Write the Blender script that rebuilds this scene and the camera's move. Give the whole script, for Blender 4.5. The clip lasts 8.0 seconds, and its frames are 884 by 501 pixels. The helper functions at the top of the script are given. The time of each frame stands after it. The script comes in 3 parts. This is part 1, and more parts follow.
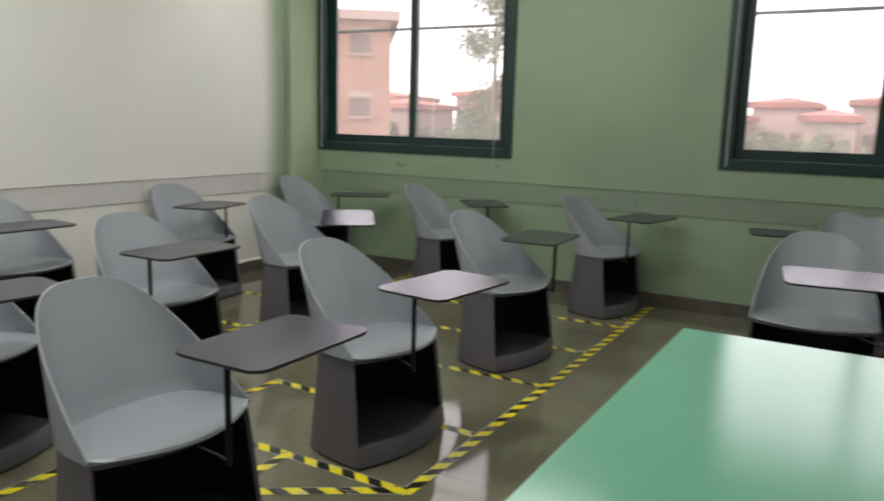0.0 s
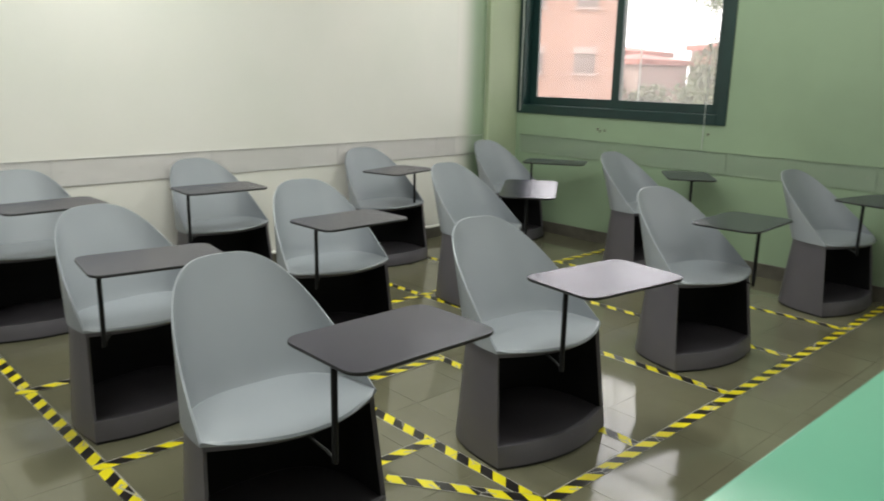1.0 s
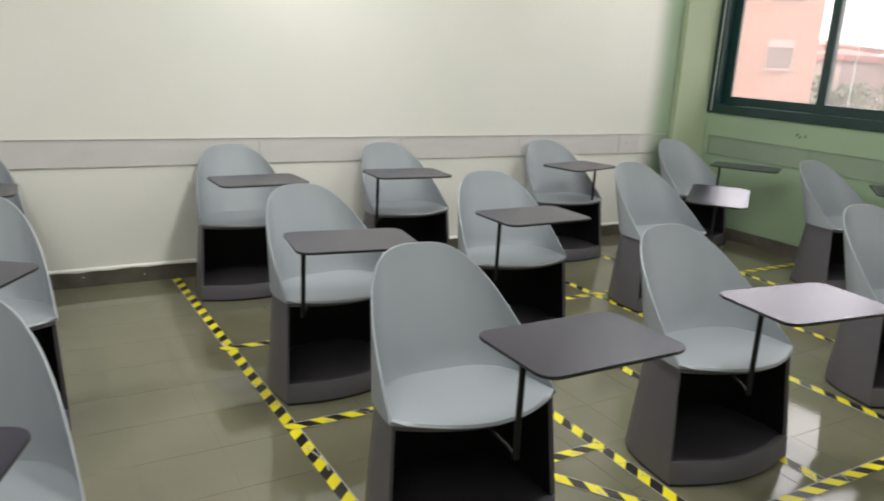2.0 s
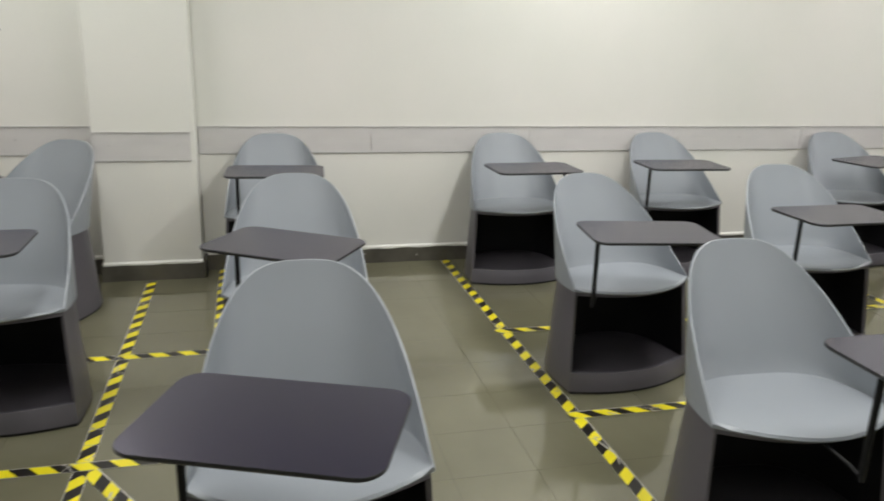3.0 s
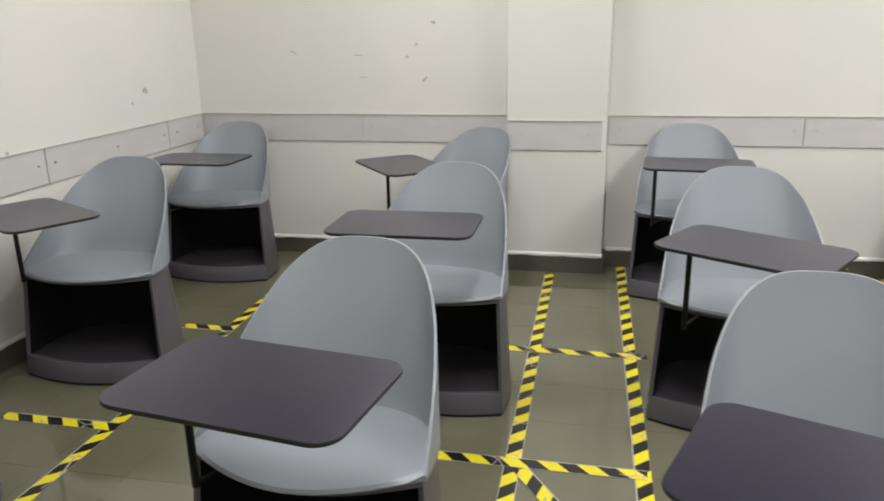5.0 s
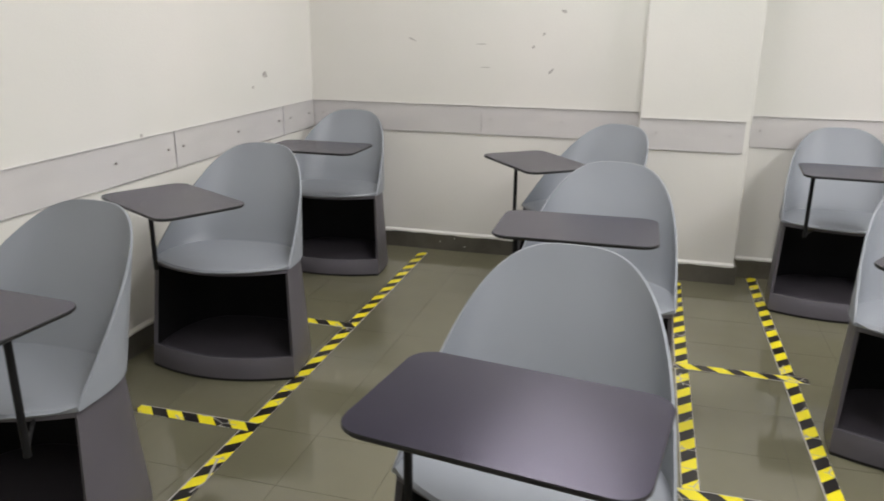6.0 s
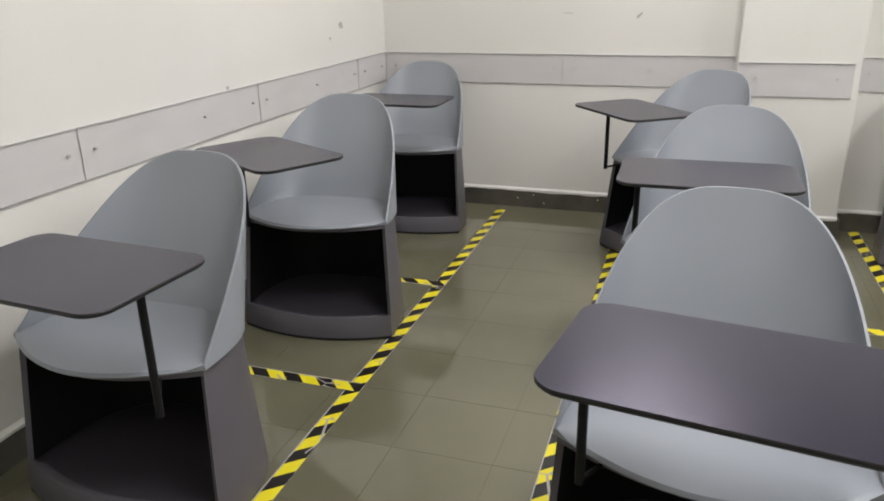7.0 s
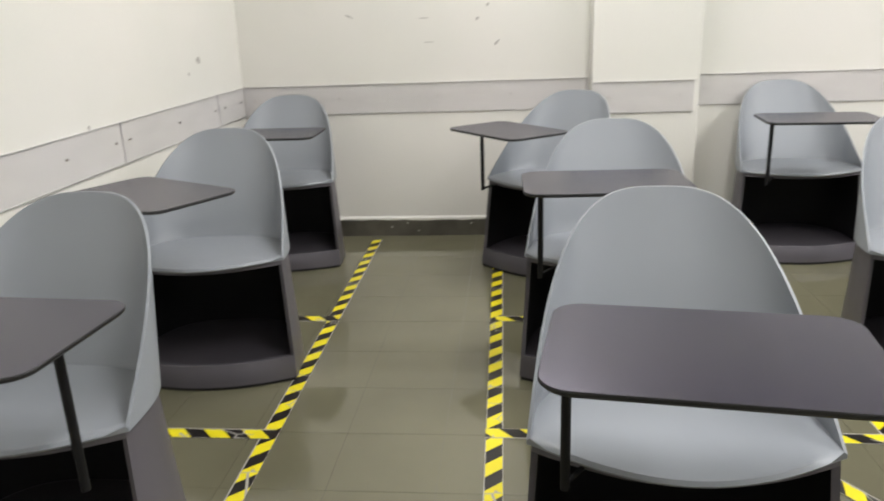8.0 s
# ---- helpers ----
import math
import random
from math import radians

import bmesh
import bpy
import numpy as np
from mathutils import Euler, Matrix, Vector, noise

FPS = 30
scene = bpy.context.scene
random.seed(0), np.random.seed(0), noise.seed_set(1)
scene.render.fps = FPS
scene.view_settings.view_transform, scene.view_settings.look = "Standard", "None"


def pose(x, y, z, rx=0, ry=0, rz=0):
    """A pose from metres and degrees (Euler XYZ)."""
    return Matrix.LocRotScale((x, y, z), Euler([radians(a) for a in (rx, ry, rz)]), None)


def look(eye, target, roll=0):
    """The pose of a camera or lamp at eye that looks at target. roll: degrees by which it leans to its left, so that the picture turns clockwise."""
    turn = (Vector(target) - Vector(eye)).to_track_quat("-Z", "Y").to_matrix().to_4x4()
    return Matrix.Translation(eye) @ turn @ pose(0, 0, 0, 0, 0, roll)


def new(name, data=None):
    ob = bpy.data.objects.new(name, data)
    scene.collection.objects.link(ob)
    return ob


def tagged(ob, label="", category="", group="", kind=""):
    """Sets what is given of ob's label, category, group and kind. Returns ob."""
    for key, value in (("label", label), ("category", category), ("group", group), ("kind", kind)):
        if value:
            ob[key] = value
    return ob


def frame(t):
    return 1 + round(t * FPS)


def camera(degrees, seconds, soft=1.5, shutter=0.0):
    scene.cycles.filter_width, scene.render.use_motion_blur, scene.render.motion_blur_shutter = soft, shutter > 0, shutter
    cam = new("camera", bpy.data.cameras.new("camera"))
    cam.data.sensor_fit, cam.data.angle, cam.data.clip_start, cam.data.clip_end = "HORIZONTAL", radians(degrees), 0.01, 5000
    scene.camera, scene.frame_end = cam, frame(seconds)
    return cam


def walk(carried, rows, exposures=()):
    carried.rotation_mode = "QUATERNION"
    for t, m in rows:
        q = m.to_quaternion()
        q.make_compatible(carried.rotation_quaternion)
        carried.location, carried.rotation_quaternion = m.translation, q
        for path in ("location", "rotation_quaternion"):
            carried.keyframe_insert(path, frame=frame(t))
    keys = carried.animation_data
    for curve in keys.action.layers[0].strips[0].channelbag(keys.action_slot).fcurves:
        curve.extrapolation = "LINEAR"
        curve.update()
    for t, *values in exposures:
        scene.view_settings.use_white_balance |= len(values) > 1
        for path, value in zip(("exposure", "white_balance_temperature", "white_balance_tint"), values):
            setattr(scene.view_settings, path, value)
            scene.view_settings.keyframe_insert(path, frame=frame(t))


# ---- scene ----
cam = camera(61.2, 8.0, soft=1.8, shutter=0.3)
PATH = [
    (0, (0.119, 0.033, 1.319), (-0.86, 1.743, 0.98), 1.5),
    (0.3, (0.117, 0.139, 1.326), (-1.076, 1.700, 0.953), -0.55),
    (0.5, (0.117, 0.222, 1.331), (-1.153, 1.715, 0.937), -1.7),
    (1, (0.149, 0.39, 1.373), (-1.269, 1.722, 0.911), 1.1),
    (1.2, (0.148, 0.39, 1.409), (-1.33, 1.645, 0.922), 2.5),
    (2.3, (0.071, 0.224, 1.421), (-1.661, 1.08, 0.902), 2.4),
    (2.5, (0.04, 0.172, 1.419), (-1.74, 0.915, 0.889), 2.0),
    (3, (-0.01, 0.017, 1.404), (-1.873, 0.476, 0.842), 1.7),
    (3.5, (-0.052, -0.107, 1.393), (-1.945, 0.126, 0.789), 1.4),
    (4, (-0.086, -0.184, 1.387), (-1.985, -0.17, 0.759), 1.1),
    (4.2, (-0.101, -0.229, 1.396), (-1.992, -0.326, 0.754), 1.0),
    (4.5, (-0.166, -0.272, 1.371), (-2.057, -0.523, 0.769), -0.6),
    (4.7, (-0.23, -0.293, 1.344), (-2.114, -0.63, 0.764), -1.3),
    (5.8, (-0.372, -0.696, 1.311), (-2.221, -1.189, 0.729), 0.2),
    (6, (-0.387, -0.785, 1.311), (-2.224, -1.305, 0.717), 0.4),
    (6.1, (-0.392, -0.813, 1.296), (-2.221, -1.36, 0.701), 0.4),
    (6.5, (-0.396, -0.924, 1.277), (-2.179, -1.55, 0.624), 0.5),
    (7, (-0.424, -1.044, 1.238), (-2.203, -1.648, 0.553), -1.1),
    (7.2, (-0.426, -1.083, 1.218), (-2.215, -1.655, 0.532), -1.6),
    (7.5, (-0.427, -1.142, 1.197), (-2.242, -1.626, 0.509), -2.3),
    (8, (-0.411, -1.259, 1.19), (-2.309, -1.453, 0.589), -2.2),
]
walk(cam, [(t, look(eye, target, roll)) for t, eye, target, roll in PATH], [(0, 2.15, 6550, 6.5), (0.5, 2.35, 6550, -1), (1.0, 2.53, 6550, 1), (2.5, 2.62, 6500, 6.5), (4.5, 2.84, 6450, 9.5), (6.5, 2.92, 6400, 13), (7.4, 3.06, 6400, 13), (8, 3.15, 6500, 10.5)])

# ---- light ----
world = bpy.data.worlds.new("world")
scene.world = world
world.use_nodes = True
wn = world.node_tree.nodes
sky = wn.new("ShaderNodeTexSky")
sky.sky_type, sky.sun_disc = "NISHITA", False
sky.sun_elevation, sky.sun_rotation = radians(50), radians(207)
sky.air_density, sky.dust_density = 1.0, 6.0
wn["Background"].inputs["Strength"].default_value = 0.15
cloud = wn.new("ShaderNodeMix")
cloud.data_type = "RGBA"
cloud.inputs["Factor"].default_value = 0.85
cloud.inputs["B"].default_value = (6.1, 5.6, 5.8, 1)
world.node_tree.links.new(sky.outputs["Color"], cloud.inputs["A"])
world.node_tree.links.new(cloud.outputs["Result"], wn["Background"].inputs["Color"])
sun = new("sun", bpy.data.lights.new("sun", "SUN"))
sun.data.energy, sun.data.angle, sun.data.color = 0.5, radians(20), (1.0, 0.95, 0.88)
sun.matrix_world = look((-10, -20, 27), (0, 0, 0))

WX, WY, LY, FX, CZ = -4.47, 5.58, -2.735, 2.6, 3.0   # back wall, window wall, side wall, front wall, ceiling


def area(name, m, w, h, watts, color):
    ob = new(name, bpy.data.lights.new(name, "AREA"))
    ob.data.shape, ob.data.size, ob.data.size_y = "RECTANGLE", w, h
    ob.data.energy, ob.data.color = watts, color
    ob.matrix_world = m
    return ob


WINDOWS = [(-4.42, -2.43), (-0.835, 1.105)]
WZ0, WZ1 = 1.04, 2.62
# unseen lamps, spots and watts tuned; last three added to brighten the front
LAMPS = [(-3.5, -1.15, 2.9), (-3.5, 1.95, 4.3), (-3.5, 4.5, 2.2), (-1.75, -0.5, 4.5), (-1.75, 1.9, 6.0), (-1.75, 4.4, 2.5), (0.5, -0.7, 1.2), (0.5, 1.9, 1.6), (0.5, 4.4, 1.5)]
for lx, ly, watts in LAMPS:
    area("ceiling_lamp_light", look((lx, ly, CZ - 0.09), (lx, ly, 0)), 1.15, 0.25, watts, (0.99, 0.98, 0.97))

# ---- materials ----


def mat(name, color, rough=0.5, metal=0.0, var=0.08, scale=6.0, grain=220.0, bump=0.02, spec=0.5, tint=None, coat=0.0):
    """A painted, plastic or stone surface: colour varied at two scales, with fine relief."""
    m = bpy.data.materials.new(name)
    m.use_nodes = True
    t = m.node_tree
    n, l = t.nodes, t.links
    p = n["Principled BSDF"]
    p.inputs["Metallic"].default_value = metal
    p.inputs["Specular IOR Level"].default_value = spec
    p.inputs["Coat Weight"].default_value = coat
    co = n.new("ShaderNodeTexCoord")
    a = n.new("ShaderNodeTexNoise")
    a.inputs["Scale"].default_value, a.inputs["Detail"].default_value = scale, 5
    b = n.new("ShaderNodeTexNoise")
    b.inputs["Scale"].default_value, b.inputs["Detail"].default_value = grain, 2
    for q in (a, b):
        l.new(co.outputs["Object"], q.inputs["Vector"])
    mix = n.new("ShaderNodeMix")
    mix.data_type = "RGBA"
    lo = tint or tuple(c * (1 - 2 * var) for c in color)
    mix.inputs["A"].default_value = (*lo, 1)
    mix.inputs["B"].default_value = (*[min(1, c * (1 + var)) for c in color], 1)
    ramp = n.new("ShaderNodeMapRange")
    ramp.inputs["From Min"].default_value, ramp.inputs["From Max"].default_value = 0.3, 0.62
    l.new(a.outputs["Fac"], ramp.inputs["Value"])
    l.new(ramp.outputs["Result"], mix.inputs["Factor"])
    l.new(mix.outputs["Result"], p.inputs["Base Color"])
    r = n.new("ShaderNodeMapRange")
    r.inputs["To Min"].default_value, r.inputs["To Max"].default_value = rough * 0.85, min(1, rough * 1.15)
    l.new(a.outputs["Fac"], r.inputs["Value"])
    l.new(r.outputs["Result"], p.inputs["Roughness"])
    bp = n.new("ShaderNodeBump")
    bp.inputs["Strength"].default_value, bp.inputs["Distance"].default_value = min(1, bump * 10), 0.002
    l.new(b.outputs["Fac"], bp.inputs["Height"])
    l.new(bp.outputs["Normal"], p.inputs["Normal"])
    return m


M_white = mat("white_wall_paint", (0.76, 0.74, 0.70), 0.55, var=0.02, scale=0.9, tint=(0.715, 0.715, 0.665), grain=90, bump=0.03)
M_green = mat("green_wall_paint", (0.26, 0.345, 0.23), 0.5, var=0.05, scale=1.3, grain=90, bump=0.03)
M_pale = mat("pale_green_paint", (0.36, 0.42, 0.28), 0.5, var=0.05, scale=1.3, grain=90, bump=0.03)
M_ceiling = mat("ceiling_paint", (0.80, 0.79, 0.75), 0.8, var=0.02, scale=2)
M_tile = mat("floor_tile_stone", (0.152, 0.144, 0.096), 0.07, var=0.06, scale=1.8, grain=60, bump=0.004, spec=0.65)
place = M_tile.node_tree.nodes.new("ShaderNodeNewGeometry")   # clouding that runs on from tile to tile
for q in [q for q in M_tile.node_tree.nodes if q.type == "TEX_NOISE"]:
    M_tile.node_tree.links.new(place.outputs["Position"], q.inputs["Vector"])
M_grout = mat("grout", (0.105, 0.096, 0.068), 0.6, var=0.1, scale=20)
M_base = mat("skirting_stone", (0.10, 0.092, 0.075), 0.3, var=0.15, scale=8, bump=0.01)
M_shell = mat("grey_shell_plastic", (0.266, 0.286, 0.314), 0.37, var=0.02, scale=3, grain=500, bump=0.03)
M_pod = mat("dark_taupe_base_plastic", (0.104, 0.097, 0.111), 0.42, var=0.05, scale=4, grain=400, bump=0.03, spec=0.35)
# near-black paints the cavity's shade onto what is the base's own plastic
M_inner_shade = mat("shaded_inner_plastic", (0.010, 0.0095, 0.0108), 0.6, var=0.05, scale=5, grain=400, bump=0.02, spec=0.25)
# darker copy of the base plastic, with cavity shade in its colour
M_shelf_shade = mat("shaded_shelf_plastic", (0.052, 0.047, 0.054), 0.45, var=0.05, scale=4, grain=400, bump=0.03, spec=0.3)
M_rim = mat("black_rubber_foot", (0.012, 0.012, 0.012), 0.7, scale=9)
M_tablet = mat("charcoal_laminate", (0.009, 0.0085, 0.021), 0.18, spec=0.78, var=0.04, scale=5, grain=900, bump=0.015)
M_tablet.node_tree.nodes["Principled BSDF"].inputs["Specular Tint"].default_value = (0.83, 0.75, 1.0, 1)   # violet sheen of the laminate
M_edge = mat("black_laminate_edge", (0.012, 0.012, 0.013), 0.45, scale=9)
M_post = mat("black_coated_steel", (0.009, 0.009, 0.010), 0.5, metal=0.0, spec=0.22, scale=9)
M_frame = mat("dark_green_window_paint", (0.008, 0.030, 0.028), 0.35, var=0.1, scale=5)
M_tabletop = mat("mint_green_laminate", (0.165, 0.42, 0.295), 0.15, spec=0.8, var=0.02, scale=3, grain=700, bump=0.004)
M_steel = mat("grey_steel", (0.4, 0.4, 0.4), 0.35, metal=0.9)
M_screw = mat("dull_screw", (0.40, 0.37, 0.35), 0.5, metal=0.3)
M_haze = mat("clear_acrylic_edge", (0.22, 0.275, 0.20), 0.4, var=0.1, scale=12)
M_lower_edge = mat("dark_acrylic_edge", (0.36, 0.35, 0.335), 0.6, var=0.2, scale=12)
M_seam = mat("sawn_acrylic_edge", (0.57, 0.555, 0.555), 0.5, var=0.12, scale=12)
M_cord = mat("grey_cord", (0.45, 0.47, 0.45), 0.7)
M_pink = mat("salmon_render", (0.27, 0.15, 0.115), 0.9, grain=3, bump=0.0, var=0.05, scale=0.4)
M_cornice = mat("pale_concrete", (0.30, 0.22, 0.20), 0.9, grain=3, bump=0.0, var=0.05, scale=0.5)
M_shutter = mat("grey_shutter", (0.13, 0.09, 0.08), 0.7)
M_house = mat("pale_house_render", (0.31, 0.225, 0.20), 0.9, grain=3, bump=0.0, var=0.1, scale=0.1)
M_roof = mat("red_roof_tiles", (0.25, 0.10, 0.085), 0.9, grain=3, bump=0.0, var=0.2, scale=0.3)
M_leaf = mat("leaves", (0.105, 0.125, 0.07), 0.7, var=0.3, scale=2)
M_trunk = mat("bark", (0.12, 0.09, 0.06), 0.9)
M_ground = mat("far_ground", (0.22, 0.2, 0.14), 0.95, var=0.2, scale=0.05)


def m_glass():
    m = bpy.data.materials.new("window_glass")
    m.use_nodes = True
    n, l = m.node_tree.nodes, m.node_tree.links
    g = n["Principled BSDF"]
    g.inputs["Transmission Weight"].default_value = 1.0
    g.inputs["Roughness"].default_value = 0.0
    g.inputs["IOR"].default_value = 1.45
    # milky mix paints the bright haze over the outside view into the glass
    d = n.new("ShaderNodeBsdfTranslucent")
    d.inputs["Color"].default_value = (0.85, 0.80, 0.80, 1)
    veil = n.new("ShaderNodeTexNoise")
    veil.inputs["Scale"].default_value = 3.0
    rng = n.new("ShaderNodeMapRange")
    rng.inputs["To Min"].default_value, rng.inputs["To Max"].default_value = 0.06, 0.11
    l.new(veil.outputs["Fac"], rng.inputs["Value"])
    mx = n.new("ShaderNodeMixShader")
    l.new(rng.outputs["Result"], mx.inputs["Fac"])
    l.new(g.outputs[0], mx.inputs[1])
    l.new(d.outputs[0], mx.inputs[2])
    l.new(mx.outputs[0], n["Material Output"].inputs["Surface"])
    return m


def m_acrylic():
    m = bpy.data.materials.new("clear_acrylic")
    m.use_nodes = True
    n, l = m.node_tree.nodes, m.node_tree.links
    g = n["Principled BSDF"]
    g.inputs["Base Color"].default_value = (0.66, 0.65, 0.68, 1)
    g.inputs["Roughness"].default_value = 0.2
    co = n.new("ShaderNodeTexCoord")
    mp = n.new("ShaderNodeMapping")
    mp.inputs["Scale"].default_value = (7, 1, 18)
    sm = n.new("ShaderNodeTexNoise")
    sm.inputs["Scale"].default_value, sm.inputs["Detail"].default_value = 1.0, 6
    haze = n.new("ShaderNodeMapRange")
    haze.inputs["From Min"].default_value, haze.inputs["From Max"].default_value = 0.35, 0.7
    haze.inputs["To Min"].default_value, haze.inputs["To Max"].default_value = 0.018, 0.045
    l.new(co.outputs["Object"], mp.inputs["Vector"])
    l.new(mp.outputs["Vector"], sm.inputs["Vector"])
    l.new(sm.outputs["Fac"], haze.inputs["Value"])
    tr = n.new("ShaderNodeBsdfTransparent")
    tr.inputs["Color"].default_value = (0.954, 0.951, 0.961, 1)
    mx = n.new("ShaderNodeMixShader")
    l.new(haze.outputs["Result"], mx.inputs["Fac"])
    l.new(tr.outputs[0], mx.inputs[1])
    l.new(g.outputs[0], mx.inputs[2])
    l.new(mx.outputs[0], n["Material Output"].inputs["Surface"])
    return m


def m_tape():
    """Yellow tape with black slanted stripes, 10 cm from stripe to stripe, worn pale at its edges."""
    m = bpy.data.materials.new("hazard_tape")
    m.use_nodes = True
    n, l = m.node_tree.nodes, m.node_tree.links
    p = n["Principled BSDF"]
    p.inputs["Roughness"].default_value = 0.35
    co = n.new("ShaderNodeTexCoord")
    sep = n.new("ShaderNodeSeparateXYZ")
    l.new(co.outputs["Object"], sep.inputs[0])

    def op(kind, a, b=None):
        q = n.new("ShaderNodeMath")
        q.operation = kind
        for i, v in enumerate((a, b)):
            if v is None:
                continue
            if isinstance(v, (int, float)):
                q.inputs[i].default_value = v
            else:
                l.new(v, q.inputs[i])
        return q.outputs[0]
    s = op("ADD", sep.outputs["X"], op("MULTIPLY", sep.outputs["Y"], 0.9))
    f = op("FRACT", op("MULTIPLY", s, 1 / 0.122))
    stripe = op("GREATER_THAN", f, 0.5)
    mix = n.new("ShaderNodeMix")
    mix.data_type = "RGBA"
    mix.inputs["A"].default_value = (0.80, 0.69, 0.018, 1)
    mix.inputs["B"].default_value = (0.014, 0.012, 0.012, 1)
    l.new(stripe, mix.inputs["Factor"])
    worn = n.new("ShaderNodeTexNoise")
    worn.inputs["Scale"].default_value = 45
    l.new(co.outputs["Object"], worn.inputs["Vector"])
    edge = op("GREATER_THAN", op("ADD", op("ABSOLUTE", sep.outputs["Y"]), op("MULTIPLY", worn.outputs["Fac"], 0.004)), 0.0255)
    # fine pale creases where the film has wrinkled
    wr = n.new("ShaderNodeTexVoronoi")
    wr.feature = "DISTANCE_TO_EDGE"
    wr.inputs["Scale"].default_value = 9
    l.new(co.outputs["Object"], wr.inputs["Vector"])
    rare = n.new("ShaderNodeTexNoise")
    rare.inputs["Scale"].default_value = 5
    l.new(co.outputs["Object"], rare.inputs["Vector"])
    crease = op("MULTIPLY", op("LESS_THAN", wr.outputs["Distance"], 0.016), op("GREATER_THAN", rare.outputs["Fac"], 0.52))
    edge = op("MAXIMUM", edge, crease)
    mix2 = n.new("ShaderNodeMix")
    mix2.data_type = "RGBA"
    mix2.inputs["B"].default_value = (0.42, 0.40, 0.36, 1)
    l.new(edge, mix2.inputs["Factor"])
    l.new(mix.outputs["Result"], mix2.inputs["A"])
    l.new(mix2.outputs["Result"], p.inputs["Base Color"])
    return m


def m_corner_shade(y0, y1):
    """Green paint; its fade from white, y0 to y1, paints in corner shade."""
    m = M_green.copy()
    m.name = "green_corner_shade"
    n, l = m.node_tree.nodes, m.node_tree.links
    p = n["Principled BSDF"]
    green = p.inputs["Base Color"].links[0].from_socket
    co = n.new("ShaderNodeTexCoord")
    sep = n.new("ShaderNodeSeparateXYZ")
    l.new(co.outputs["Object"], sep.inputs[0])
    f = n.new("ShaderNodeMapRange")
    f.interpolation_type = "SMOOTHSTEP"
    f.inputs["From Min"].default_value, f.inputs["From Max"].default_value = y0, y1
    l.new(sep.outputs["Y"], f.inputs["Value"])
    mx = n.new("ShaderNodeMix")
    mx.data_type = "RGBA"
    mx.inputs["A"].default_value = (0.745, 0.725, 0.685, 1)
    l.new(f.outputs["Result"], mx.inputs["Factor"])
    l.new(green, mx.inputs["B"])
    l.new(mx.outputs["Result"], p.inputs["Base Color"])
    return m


M_glass, M_acrylic, M_tape, M_corner_shade = m_glass(), m_acrylic(), m_tape(), m_corner_shade(4.865, 5.12)

# ---- mesh helpers ----


def mesh_of(name, bm, *mats, smooth=False):
    bmesh.ops.recalc_face_normals(bm, faces=bm.faces)
    me = bpy.data.meshes.new(name)
    bm.to_mesh(me)
    bm.free()
    for m in mats:
        me.materials.append(m)
    if smooth:
        me.polygons.foreach_set("use_smooth", [True] * len(me.polygons))
        me.set_sharp_from_angle(angle=radians(38))
    return me


def box(bm, x0, x1, y0, y1, z0, z1, bevel=0.0, mi=0):
    g = bmesh.ops.create_cube(bm, size=1, matrix=Matrix.Translation(((x0 + x1) / 2, (y0 + y1) / 2, (z0 + z1) / 2)) @ Matrix.Diagonal((x1 - x0, y1 - y0, z1 - z0, 1)))
    fs = list({f for v in g["verts"] for f in v.link_faces})
    for f in fs:
        f.material_index = mi
    if bevel:
        es = list({e for v in g["verts"] for e in v.link_edges})
        bmesh.ops.bevel(bm, geom=es, offset=bevel, segments=2, profile=0.5, affect="EDGES")
    return bm


def cyl(bm, p, q, r, seg=14, r2=None, mi=0):
    p, q = Vector(p), Vector(q)
    d = q - p
    m = Matrix.Translation((p + q) / 2) @ d.to_track_quat("Z", "Y").to_matrix().to_4x4()
    g = bmesh.ops.create_cone(bm, cap_ends=True, segments=seg, radius1=r, radius2=r if r2 is None else r2, depth=d.length, matrix=m)
    for v in g["verts"]:
        for f in v.link_faces:
            f.material_index = mi
    return bm


def part(name, bm, material, parent, label=""):
    me = bm if isinstance(bm, bpy.types.Mesh) else mesh_of(name, bm, material)
    ob = new(name, me)
    ob.parent = parent
    if label:
        tagged(ob, label)
    return ob


def slab(name, x0, x1, y0, y1, z0, z1, material, label, category, bevel=0.0):
    ob = new(name, mesh_of(name, box(bmesh.new(), x0, x1, y0, y1, z0, z1, bevel), material))
    return tagged(ob, label, category, kind="structure")


# ---- structure ----
TH = 0.25
PX = -4.318   # face of the pilaster
floor = slab("floor", WX - TH, FX + TH, LY - TH, WY + TH, -0.2, -0.002, M_grout, "polished olive-grey tiled classroom floor", "floor")
slab("ceiling", WX - TH, FX + TH, LY - TH, WY + TH, CZ, CZ + 0.2, M_ceiling, "plain white classroom ceiling above the chairs", "ceiling")
slab("wall_back", WX - TH, WX, LY - TH, WY + TH, -0.2, CZ, M_white, "cream white painted wall with scuffs behind chairs", "wall")
slab("wall_side", WX, FX, LY - TH, LY, -0.2, CZ, M_white, "cream white painted side wall with stains", "wall")
slab("wall_front", FX, FX + TH, LY - TH, WY + TH, -0.2, CZ, M_white, "plain white wall closing the classroom", "wall")
slab("pilaster", WX, PX, -0.865, -0.335, -0.006, CZ, M_white, "shallow white painted pilaster on the back wall", "pilaster", 0.006)
slab("corner_column", WX, -4.42, 5.20, WY, -0.006, CZ, M_pale, "pale green painted column in the corner", "column", 0.006)
slab("green_return", WX, WX + 0.0012, 4.86, 5.20, -0.006, CZ, M_corner_shade, "green wall end, soft corner shade put into the colour", "trim")

